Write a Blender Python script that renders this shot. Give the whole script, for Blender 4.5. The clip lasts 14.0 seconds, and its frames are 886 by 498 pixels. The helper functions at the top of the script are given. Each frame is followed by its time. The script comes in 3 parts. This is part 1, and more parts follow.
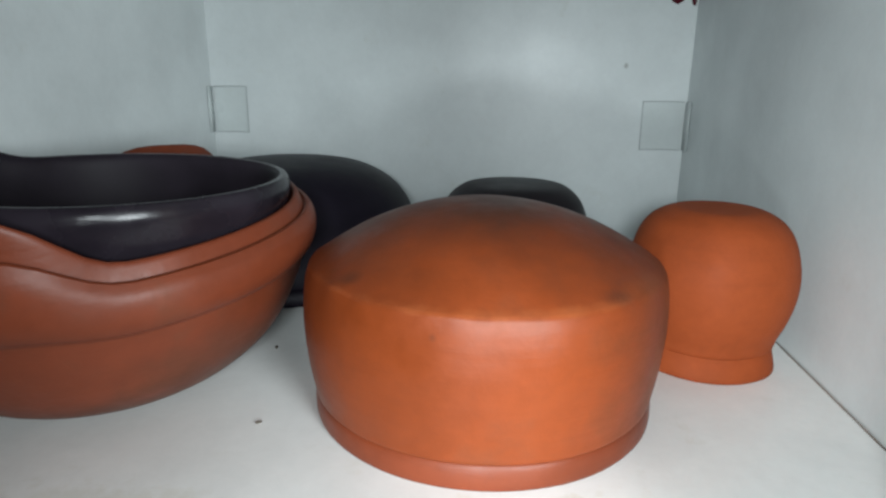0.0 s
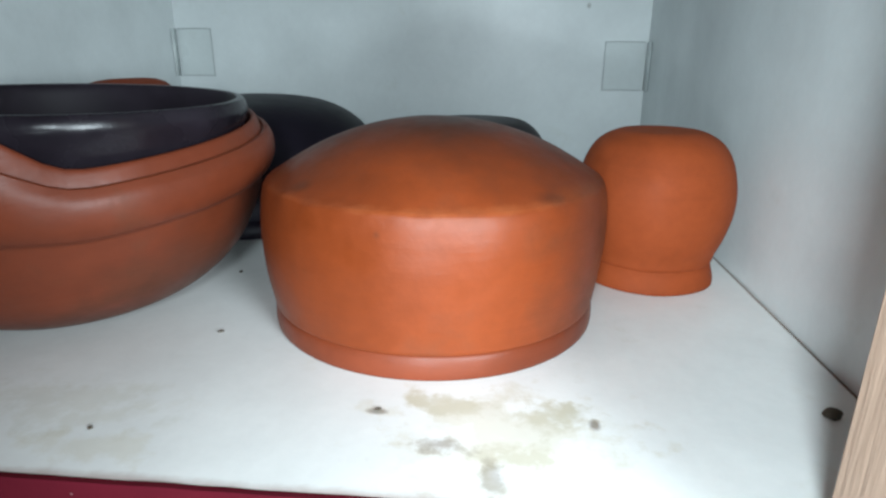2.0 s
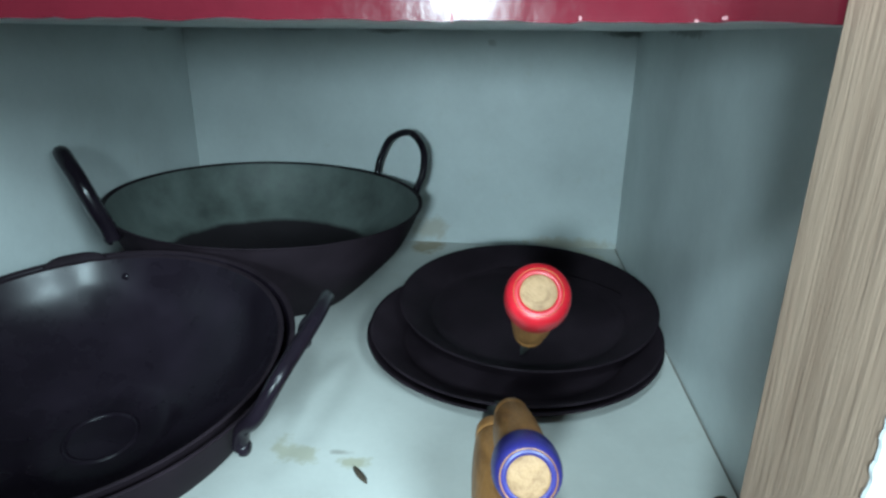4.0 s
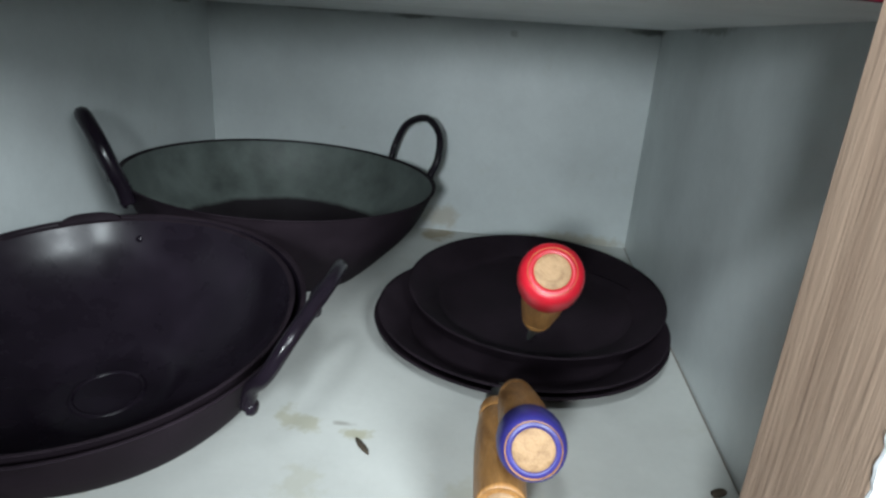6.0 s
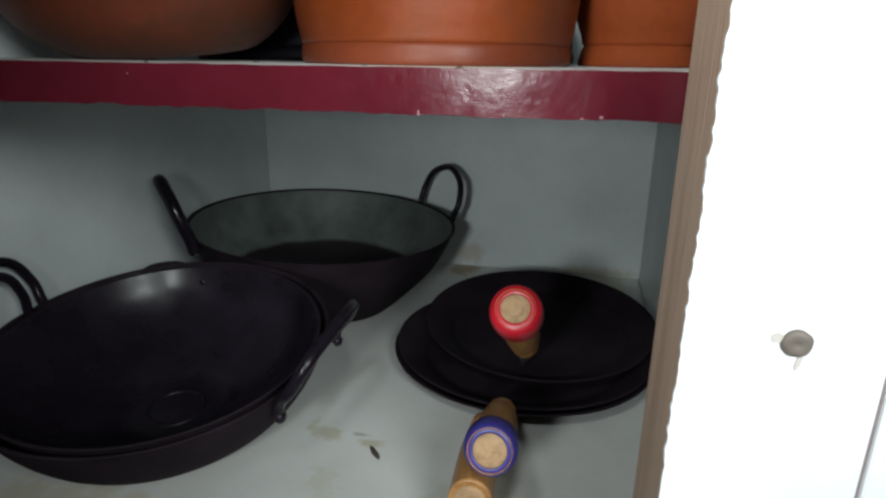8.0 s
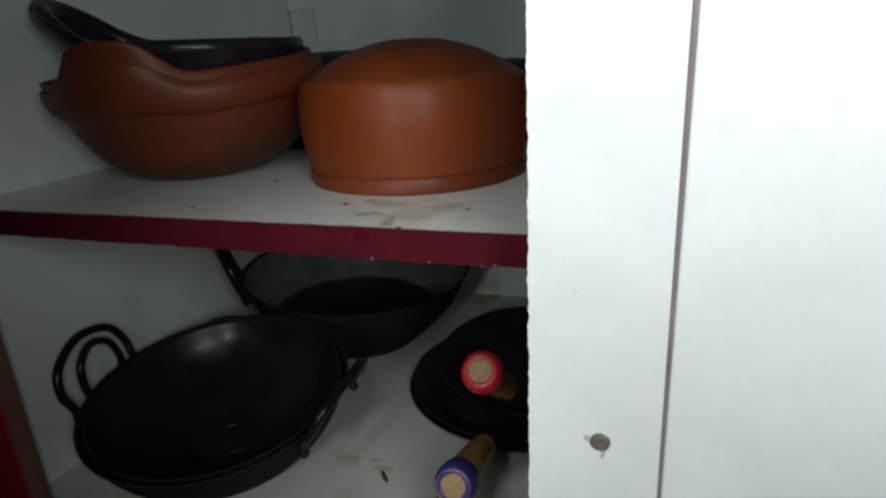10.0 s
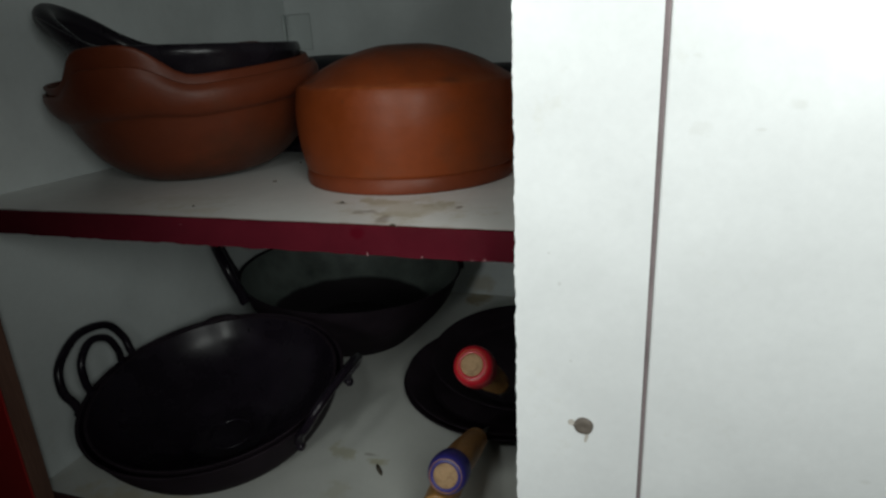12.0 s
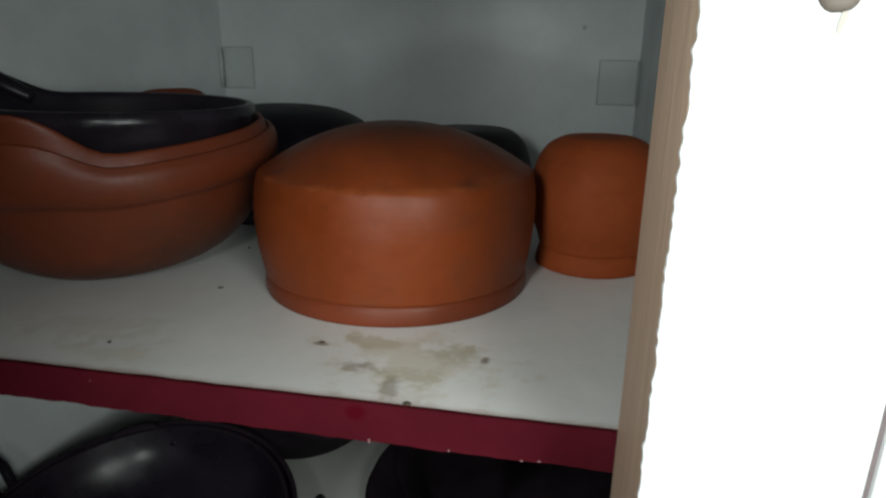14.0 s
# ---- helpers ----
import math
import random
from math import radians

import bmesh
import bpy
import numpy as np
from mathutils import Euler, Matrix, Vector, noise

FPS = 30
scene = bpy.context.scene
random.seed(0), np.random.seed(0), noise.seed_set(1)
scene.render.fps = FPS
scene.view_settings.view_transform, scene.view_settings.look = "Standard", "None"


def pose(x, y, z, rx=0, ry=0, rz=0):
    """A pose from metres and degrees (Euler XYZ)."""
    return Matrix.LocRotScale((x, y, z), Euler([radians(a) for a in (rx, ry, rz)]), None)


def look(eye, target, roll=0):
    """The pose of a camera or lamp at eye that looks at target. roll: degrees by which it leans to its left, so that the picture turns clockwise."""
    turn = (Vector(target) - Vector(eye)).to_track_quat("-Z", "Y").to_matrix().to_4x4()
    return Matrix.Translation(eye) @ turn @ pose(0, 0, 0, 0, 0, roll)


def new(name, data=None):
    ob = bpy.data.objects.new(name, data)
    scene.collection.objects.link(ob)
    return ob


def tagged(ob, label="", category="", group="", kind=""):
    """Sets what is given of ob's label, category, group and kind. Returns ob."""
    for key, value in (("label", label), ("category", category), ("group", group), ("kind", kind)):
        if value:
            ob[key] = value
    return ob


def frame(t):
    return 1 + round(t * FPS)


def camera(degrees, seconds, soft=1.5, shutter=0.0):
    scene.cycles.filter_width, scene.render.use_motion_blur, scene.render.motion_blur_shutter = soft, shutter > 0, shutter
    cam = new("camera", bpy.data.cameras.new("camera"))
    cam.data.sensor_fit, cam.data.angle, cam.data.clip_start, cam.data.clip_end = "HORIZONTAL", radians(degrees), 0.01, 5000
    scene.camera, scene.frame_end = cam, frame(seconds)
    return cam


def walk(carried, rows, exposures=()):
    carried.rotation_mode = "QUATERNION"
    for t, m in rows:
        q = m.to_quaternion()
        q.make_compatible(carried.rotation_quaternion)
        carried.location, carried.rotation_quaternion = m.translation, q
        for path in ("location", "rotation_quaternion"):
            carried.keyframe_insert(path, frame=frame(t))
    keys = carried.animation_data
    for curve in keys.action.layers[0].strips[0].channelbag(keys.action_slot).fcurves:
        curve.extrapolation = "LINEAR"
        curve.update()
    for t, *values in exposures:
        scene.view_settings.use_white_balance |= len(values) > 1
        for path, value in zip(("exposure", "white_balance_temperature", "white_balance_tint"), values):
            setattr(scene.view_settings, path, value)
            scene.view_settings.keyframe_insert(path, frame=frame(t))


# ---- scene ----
# ================= camera and walk =================
cam = camera(72.78, 14.0, soft=2.5)
PATH = [
    (0, (-0.1804, -0.1402, 0.6143), (-0.2374, 0.3394, 0.4850), 0.52),
    (0.5, (-0.1715, -0.1268, 0.6294), (-0.2163, 0.3481, 0.4797), 0.96),
    (1, (-0.1625, -0.1200, 0.6288), (-0.1970, 0.3530, 0.4705), 0.55),
    (1.5, (-0.1583, -0.1273, 0.6318), (-0.1961, 0.3467, 0.4772), 0.16),
    (2, (-0.1612, -0.1605, 0.5938), (-0.2028, 0.3121, 0.4358), 0.37),
    (2.5, (-0.1557, -0.1817, 0.5321), (-0.2094, 0.2889, 0.3719), -0.06),
    (3, (-0.1557, -0.1741, 0.4738), (-0.2023, 0.2957, 0.3091), 0.38),
    (3.5, (-0.1533, -0.1910, 0.4441), (-0.1999, 0.2782, 0.2777), 0.60),
    (3.7, (-0.1473, -0.1895, 0.4367), (-0.1941, 0.2793, 0.2694), 0.46),
    (5.8, (-0.1494, -0.1741, 0.4068), (-0.1868, 0.2928, 0.2318), 3.95),
    (6, (-0.1524, -0.1925, 0.4155), (-0.2014, 0.2750, 0.2453), 3.90),
    (6.5, (-0.1489, -0.2232, 0.4372), (-0.2220, 0.2491, 0.2903), 3.33),
    (7, (-0.1383, -0.2330, 0.4408), (-0.2281, 0.2394, 0.3038), 3.11),
    (7.5, (-0.1199, -0.2361, 0.4464), (-0.2166, 0.2339, 0.3056), 1.91),
    (8, (-0.0962, -0.2553, 0.4542), (-0.1981, 0.2102, 0.3029), 0.82),
    (8.5, (-0.0543, -0.2780, 0.4563), (-0.1832, 0.1799, 0.3024), -0.76),
    (9, (-0.0247, -0.3142, 0.5048), (-0.1818, 0.1328, 0.3451), -2.42),
    (9.2, (-0.0171, -0.3051, 0.5447), (-0.1751, 0.1413, 0.3841), -3.22),
    (11.5, (-0.0062, -0.3276, 0.5535), (-0.1582, 0.1222, 0.3968), -2.61),
    (12, (-0.0032, -0.3269, 0.5519), (-0.1548, 0.1229, 0.3948), -2.93),
    (12.5, (0.0034, -0.3214, 0.5593), (-0.1462, 0.1293, 0.4027), -3.42),
    (13, (-0.0387, -0.2550, 0.5666), (-0.1762, 0.2025, 0.4192), -2.63),
    (13.5, (-0.0886, -0.2143, 0.5701), (-0.1957, 0.2491, 0.4158), -1.42),
    (14, (-0.0884, -0.2252, 0.5948), (-0.1768, 0.2446, 0.4484), 0.72),
]
EXPOSURES = [(0.0, -0.72, 6300, 9), (0.5, -0.66, 6200, 9), (1.0, -0.66, 6100, 9), (1.5, -0.72, 6150, 10), (2.0, -0.66, 5950, 6), (2.5, -0.72, 5850, 4), (3.0, -0.66, 5700, 3), (3.5, -0.58, 5300, -9), (6.0, -0.72, 6200, 9), (6.5, -0.76, 6050, 5), (7.0, -0.85, 6000, 3),
             (7.5, -1.1, 6200, 5), (8.0, -1.7, 6500, 9), (8.5, -2.2, 6500, 9), (9.2, -2.62, 6500, 9), (11.5, -3.02, 6800, 7), (12.5, -3.07, 6800, 7), (13.5, -2.85, 6900, 7), (14.0, -2.45, 6700, 7)]
walk(cam, [(t, look(eye, target, roll)) for t, eye, target, roll in PATH], EXPOSURES)

# ================= world and light =================
world = bpy.data.worlds.new("room_air")
world.use_nodes = True
scene.world = world
world.node_tree.nodes["Background"].inputs[0].default_value = (0.55, 0.6, 0.65, 1)
world.node_tree.nodes["Background"].inputs[1].default_value = 0.12

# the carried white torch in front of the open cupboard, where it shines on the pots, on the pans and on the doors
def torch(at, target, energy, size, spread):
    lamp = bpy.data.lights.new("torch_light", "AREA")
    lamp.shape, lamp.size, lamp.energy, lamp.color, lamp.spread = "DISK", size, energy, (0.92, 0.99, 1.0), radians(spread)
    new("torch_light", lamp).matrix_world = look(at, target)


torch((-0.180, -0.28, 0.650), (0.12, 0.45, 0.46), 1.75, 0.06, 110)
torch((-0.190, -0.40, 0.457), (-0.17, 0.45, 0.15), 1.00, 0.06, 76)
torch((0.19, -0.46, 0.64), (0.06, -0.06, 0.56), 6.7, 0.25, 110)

# ================= plan =================
XL, XR, YB = -0.537, 0.0, 0.55      # inner faces of the side walls and the back
ZL, ZU, TH = 0.172, 0.450, 0.0185   # tops of the two shelves, board thickness
ZT = 0.745                          # underside of the top board
POST_X, POST_Y = -0.0574, -0.0614   # inner and front face of the post

# ================= materials =================
def mat(name, base, rough=0.5, metal=0.0, spec=0.5, coat=0.0):
    m = bpy.data.materials.new(name)
    m.use_nodes = True
    b = m.node_tree.nodes["Principled BSDF"]
    b.inputs["Base Color"].default_value = (*base, 1)
    b.inputs["Roughness"].default_value = rough
    b.inputs["Metallic"].default_value = metal
    b.inputs["Specular IOR Level"].default_value = spec
    b.inputs["Coat Weight"].default_value = coat
    return m, m.node_tree, b


def coords(nt, scale=(1, 1, 1), loc=(0, 0, 0)):
    tc = nt.nodes.new("ShaderNodeTexCoord")
    mp = nt.nodes.new("ShaderNodeMapping")
    mp.inputs["Scale"].default_value = scale
    mp.inputs["Location"].default_value = loc
    nt.links.new(tc.outputs["Object"], mp.inputs["Vector"])
    return mp.outputs["Vector"]


def noise_tex(nt, vec, scale, detail=4.0, rough=0.55, dist=0.0):
    n = nt.nodes.new("ShaderNodeTexNoise")
    n.inputs["Scale"].default_value, n.inputs["Detail"].default_value = scale, detail
    n.inputs["Roughness"].default_value, n.inputs["Distortion"].default_value = rough, dist
    nt.links.new(vec, n.inputs["Vector"])
    return n.outputs["Fac"]


def ramp(nt, fac, stops):
    r = nt.nodes.new("ShaderNodeValToRGB")
    e = r.color_ramp.elements
    while len(e) < len(stops):
        e.new(0.5)
    for s, (p, c) in zip(e, stops):
        s.position, s.color = p, (*c, 1) if len(c) == 3 else c
    nt.links.new(fac, r.inputs["Fac"])
    return r.outputs["Color"]


def mix(nt, fac, a, b, kind="MIX"):
    n = nt.nodes.new("ShaderNodeMix")
    n.data_type, n.blend_type = "RGBA", kind
    for value, sock in ((fac, n.inputs[0]), (a, n.inputs[6]), (b, n.inputs[7])):
        if isinstance(value, (int, float)):
            sock.default_value = value
        elif isinstance(value, tuple):
            sock.default_value = (*value, 1)
        else:
            nt.links.new(value, sock)
    return n.outputs[2]


def calc(nt, op, a, b=0.0):
    n = nt.nodes.new("ShaderNodeMath")
    n.operation = op
    for value, sock in ((a, n.inputs[0]), (b, n.inputs[1])):
        if isinstance(value, (int, float)):
            sock.default_value = value
        else:
            nt.links.new(value, sock)
    return n.outputs[0]


def bump(nt, b, height, strength=0.2, dist=0.002):
    n = nt.nodes.new("ShaderNodeBump")
    n.inputs["Strength"].default_value, n.inputs["Distance"].default_value = strength, dist
    nt.links.new(height, n.inputs["Height"])
    nt.links.new(n.outputs["Normal"], b.inputs["Normal"])


def spot(nt, vec, centre, size, soft=0.6, ragged=0.6, grain=60):
    """1 inside a ragged patch round centre, 0 outside."""
    d = nt.nodes.new("ShaderNodeVectorMath")
    d.operation = "SUBTRACT"
    nt.links.new(vec, d.inputs[0])
    d.inputs[1].default_value = centre
    s = nt.nodes.new("ShaderNodeVectorMath")
    s.operation = "DIVIDE"
    nt.links.new(d.outputs[0], s.inputs[0])
    s.inputs[1].default_value = size
    ln = nt.nodes.new("ShaderNodeVectorMath")
    ln.operation = "LENGTH"
    nt.links.new(s.outputs[0], ln.inputs[0])
    n = noise_tex(nt, vec, grain, 5, 0.65)
    r = calc(nt, "ADD", ln.outputs["Value"], calc(nt, "MULTIPLY", calc(nt, "SUBTRACT", n, 0.5), ragged * 4))
    return ramp(nt, r, [(1 - soft, (1, 1, 1)), (1.0, (0, 0, 0))])


def laminate(name, base, rough=0.38, patches=()):
    m, nt, b = mat(name, base, rough)
    v = coords(nt)
    big, fine = noise_tex(nt, v, 7, 5, 0.6), noise_tex(nt, v, 160, 3)
    dark, pale = tuple(c * 0.86 for c in base), tuple(min(1, c * 1.05) for c in base)
    col = ramp(nt, big, [(0.3, dark), (0.65, pale)])
    dirt = ramp(nt, noise_tex(nt, v, 26, 6, 0.7), [(0.62, (0, 0, 0)), (0.8, (0.35, 0.35, 0.35))])
    col = mix(nt, dirt, col, (base[0] * 0.72, base[1] * 0.68, base[2] * 0.56))
    col = mix(nt, 1.0, col, ramp(nt, noise_tex(nt, v, 210, 4, 0.7), [(0.3, (0.975, 0.975, 0.975)), (0.7, (1.015, 1.015, 1.015))]), "MULTIPLY")
    for centre, size, tint, amount, ragged in patches:
        f = calc(nt, "MULTIPLY", spot(nt, v, centre, size, 0.6, ragged), amount)
        col = mix(nt, f, col, tint)
    nt.links.new(col, b.inputs["Base Color"])
    nt.links.new(ramp(nt, big, [(0.3, (rough + 0.1,) * 3), (0.7, (rough - 0.06,) * 3)]), b.inputs["Roughness"])
    bump(nt, b, calc(nt, "ADD", calc(nt, "MULTIPLY", fine, 0.4), big), 0.08, 0.003)
    return m


OCHRE, BROWN, OLIVE = (0.45, 0.37, 0.17), (0.12, 0.085, 0.05), (0.33, 0.29, 0.12)
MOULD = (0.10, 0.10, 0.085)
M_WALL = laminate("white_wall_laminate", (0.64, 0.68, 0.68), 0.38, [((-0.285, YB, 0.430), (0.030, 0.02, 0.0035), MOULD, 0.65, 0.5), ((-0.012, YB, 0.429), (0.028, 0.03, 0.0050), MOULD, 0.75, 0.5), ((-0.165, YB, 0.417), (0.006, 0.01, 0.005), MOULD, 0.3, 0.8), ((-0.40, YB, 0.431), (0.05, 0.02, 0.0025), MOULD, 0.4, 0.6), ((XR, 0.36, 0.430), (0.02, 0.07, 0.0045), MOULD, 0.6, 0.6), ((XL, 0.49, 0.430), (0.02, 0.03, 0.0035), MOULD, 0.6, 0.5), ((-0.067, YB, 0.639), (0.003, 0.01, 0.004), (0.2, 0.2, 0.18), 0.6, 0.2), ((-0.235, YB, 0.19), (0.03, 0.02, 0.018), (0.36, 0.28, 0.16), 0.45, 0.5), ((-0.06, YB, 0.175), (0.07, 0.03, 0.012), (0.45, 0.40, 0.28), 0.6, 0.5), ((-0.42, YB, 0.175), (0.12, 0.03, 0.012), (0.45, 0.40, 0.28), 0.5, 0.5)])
M_SHELF_UP = laminate("white_shelf_laminate", (0.80, 0.81, 0.79), 0.4, [
    ((-0.155, 0.045, ZU), (0.050, 0.036, 0.05), OCHRE, 0.30, 1.0),
    ((-0.135, 0.058, ZU), (0.022, 0.012, 0.02), OLIVE, 0.34, 0.9), ((-0.180, 0.062, ZU), (0.018, 0.010, 0.02), OLIVE, 0.35, 0.9), ((-0.150, 0.028, ZU), (0.016, 0.010, 0.02), OLIVE, 0.3, 1.0),
    ((-0.345, 0.045, ZU), (0.05, 0.02, 0.02), OLIVE, 0.16, 1.0), ((-0.27, 0.0, ZU), (0.6, 0.007, 0.05), (0.40, 0.31, 0.27), 0.7, 0.25),
    ((-0.178, 0.034, ZU), (0.012, 0.007, 0.02), BROWN, 0.5, 0.9),
    ((-0.158, 0.017, ZU), (0.006, 0.010, 0.02), BROWN, 0.45, 0.7),
    ((-0.207, 0.053, ZU), (0.005, 0.0025, 0.02), BROWN, 0.65, 0.3),
    ((-0.118, 0.052, ZU), (0.003, 0.005, 0.02), BROWN, 0.7, 0.3),
    ((-0.31, 0.02, ZU), (0.03, 0.010, 0.02), OCHRE, 0.2, 0.9)])
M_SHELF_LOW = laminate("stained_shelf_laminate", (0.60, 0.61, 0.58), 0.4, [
    ((-0.272, 0.125, ZL), (0.020, 0.012, 0.03), OLIVE, 0.42, 1.0),
    ((-0.236, 0.118, ZL), (0.014, 0.006, 0.03), OLIVE, 0.5, 0.9), ((-0.243, 0.127, ZL), (0.010, 0.003, 0.03), BROWN, 0.45, 0.6), ((-0.150, 0.075, ZL), (0.03, 0.02, 0.03), OLIVE, 0.22, 1.0), ((-0.250, 0.070, ZL), (0.02, 0.02, 0.03), OLIVE, 0.2, 1.0),
    ((-0.236, 0.53, ZL), (0.022, 0.03, 0.05), (0.30, 0.22, 0.10), 0.8, 0.5),
    ((-0.06, 0.50, ZL), (0.05, 0.05, 0.05), OCHRE, 0.55, 0.6),
    ((-0.40, 0.01, ZL), (0.10, 0.03, 0.03), OCHRE, 0.4, 0.7)])
GREY = (0.52, 0.51, 0.47)
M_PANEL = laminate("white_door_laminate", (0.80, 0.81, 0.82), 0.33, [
    ((0.055, POST_Y, 0.525), (0.004, 0.02, 0.003), GREY, 0.22, 0.9), ((0.020, POST_Y, 0.517), (0.004, 0.02, 0.0025), GREY, 0.18, 1.2), ((0.017, POST_Y, 0.545), (0.004, 0.02, 0.002), GREY, 0.2, 1.0),
    ((0.042, POST_Y, 0.516), (0.003, 0.02, 0.001), GREY, 0.25, 0.4), ((0.105, POST_Y, 0.650), (0.002, 0.02, 0.010), GREY, 0.6, 0.6), ((0.10, POST_Y, 0.36), (0.004, 0.02, 0.002), GREY, 0.25, 0.6),
    ((-0.036, POST_Y, 0.445), (0.0012, 0.02, 0.0016), BROWN, 0.16, 0.2), ((-0.030, POST_Y, 0.405), (0.0010, 0.02, 0.0010), BROWN, 0.16, 0.2), ((-0.041, POST_Y, 0.46), (0.0008, 0.02, 0.0008), BROWN, 0.16, 0.2)])

m, nt, b = mat("crimson_gloss_paint", (0.16, 0.012, 0.03), 0.32, spec=0.14)
v = coords(nt)
n1, n2 = noise_tex(nt, v, 16, 5, 0.65), noise_tex(nt, v, 90, 4, 0.6)
col = ramp(nt, n1, [(0.3, (0.054, 0.0055, 0.010)), (0.7, (0.084, 0.0082, 0.0150))])
col = mix(nt, spot(nt, v, (-0.170, 0.0, 0.445), (0.006, 0.02, 0.005), 0.5, 0.3), col, (0.07, 0.003, 0.008))
nt.links.new(col, b.inputs["Base Color"])
nt.links.new(ramp(nt, n2, [(0.3, (0.13,) * 3), (0.75, (0.28,) * 3)]), b.inputs["Roughness"])
bump(nt, b, calc(nt, "ADD", n1, calc(nt, "MULTIPLY", n2, 0.4)), 0.16, 0.003)
M_RED = m
M_MAROON = laminate("dull_maroon_paint", (0.055, 0.018, 0.018), 0.5)


def wood(name, pale, dark, grain=(28, 28, 1.6), rough=0.6):
    m, nt, b = mat(name, pale, rough)
    v = coords(nt, grain)
    g1, g2 = noise_tex(nt, v, 3.0, 6, 0.6, 0.6), noise_tex(nt, coords(nt, tuple(4 * g for g in grain)), 6.0, 4, 0.6)
    col = ramp(nt, g1, [(0.3, dark), (0.52, pale), (0.75, tuple(min(1, 1.12 * c) for c in pale))])
    col = mix(nt, ramp(nt, g2, [(0.35, (0.32, 0.32, 0.32)), (0.6, (0, 0, 0))]), col, dark)
    nt.links.new(col, b.inputs["Base Color"])
    bump(nt, b, calc(nt, "ADD", g1, calc(nt, "MULTIPLY", g2, 0.6)), 0.5, 0.002)
    return m


M_WOOD = wood("raw_plank_wood", (0.50, 0.355, 0.260), (0.31, 0.205, 0.145), (11, 11, 0.8))
M_FRAME_EDGE = wood("dark_red_brown_wood", (0.17, 0.085, 0.06), (0.09, 0.04, 0.03))
M_GRIP = wood("varnished_grip_wood", (0.40, 0.20, 0.065), (0.17, 0.075, 0.025), (30, 30, 5), 0.35)
M_ENDGRAIN = wood("pale_end_grain", (0.40, 0.25, 0.13), (0.22, 0.125, 0.06), (40, 40, 40), 0.6)


def terracotta(name, base, smoke=0.5, rough=0.42, seed=0.0, soot_shade=(), spec=0.27, worn=()):
    m, nt, b = mat(name, base, rough, spec=spec)
    v = coords(nt, loc=(seed, seed * 0.7, 0))
    big, mid, fine = noise_tex(nt, v, 9, 4, 0.55), noise_tex(nt, v, 38, 5, 0.65), noise_tex(nt, v, 320, 3)
    lo, hi = tuple(c * 0.72 for c in base), (base[0] * 1.1, base[1] * 1.12, base[2] * 1.15)
    col = ramp(nt, big, [(0.3, lo), (0.62, hi)])
    scorch = ramp(nt, calc(nt, "ADD", calc(nt, "MULTIPLY", big, 0.6), calc(nt, "MULTIPLY", mid, 0.4)), [(0.55, (0, 0, 0)), (0.75, (smoke,) * 3)])
    col = mix(nt, scorch, col, (0.07, 0.028, 0.014))
    streak = noise_tex(nt, coords(nt, (1, 1, 14)), 14, 4, 0.6)
    col = mix(nt, ramp(nt, streak, [(0.5, (0, 0, 0)), (0.75, (0.2,) * 3)]), col, lo)
    speck = noise_tex(nt, v, 150, 4, 0.7)
    col = mix(nt, 1.0, col, ramp(nt, speck, [(0.3, (0.92, 0.91, 0.90)), (0.7, (1.06, 1.06, 1.06))]), "MULTIPLY")
    col = mix(nt, ramp(nt, noise_tex(nt, v, 55, 5, 0.7), [(0.62, (0, 0, 0)), (0.74, (0.10,) * 3)]), col, (hi[0] * 1.25, hi[1] * 1.5, hi[2] * 2.2))
    for centre, size, amount in soot_shade:
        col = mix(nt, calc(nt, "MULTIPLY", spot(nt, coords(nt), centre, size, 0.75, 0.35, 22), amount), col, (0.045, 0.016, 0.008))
    for centre, size, amount in worn:
        col = mix(nt, calc(nt, "MULTIPLY", spot(nt, coords(nt), centre, size, 0.7, 0.5, 70), amount), col, (base[0] * 1.5, base[1] * 2.2, base[2] * 3.5))
    nt.links.new(col, b.inputs["Base Color"])
    nt.links.new(ramp(nt, mid, [(0.3, (rough - 0.07,) * 3), (0.7, (rough + 0.13,) * 3)]), b.inputs["Roughness"])
    bump(nt, b, calc(nt, "ADD", calc(nt, "MULTIPLY", streak, 0.28), calc(nt, "ADD", calc(nt, "MULTIPLY", mid, 0.6), calc(nt, "MULTIPLY", fine, 0.15))), 0.18, 0.003)
    return m


# dome patches: soot plus painted shade, since the high torch overlights the top
# small spots along the crease: dark dents put into the colour
M_CLAY = terracotta("orange_fired_clay", (0.180, 0.0338, 0.0066), 0.7, soot_shade=[((0.0, 0.01, 0.115), (0.120, 0.120, 0.046), 0.72), ((0.01, -0.01, 0.108), (0.03, 0.035, 0.02), 0.6), ((0.060, -0.066, 0.0815), (0.010, 0.007, 0.0035), 0.5), ((-0.058, -0.064, 0.084), (0.009, 0.006, 0.004), 0.7), ((-0.015, -0.093, 0.070), (0.002, 0.004, 0.002), 0.4)], worn=[((0.0, -0.062, 0.0792), (0.085, 0.050, 0.0022), 0.5), ((0.075, -0.045, 0.080), (0.02, 0.03, 0.004), 0.3)])
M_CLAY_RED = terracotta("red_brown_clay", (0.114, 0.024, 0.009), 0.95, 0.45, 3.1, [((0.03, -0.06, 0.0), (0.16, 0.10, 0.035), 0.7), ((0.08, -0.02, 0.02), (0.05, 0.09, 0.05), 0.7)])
M_RIM = terracotta("pinkish_clay_rim", (0.165, 0.034, 0.012), 0.25, 0.4, 1.3)
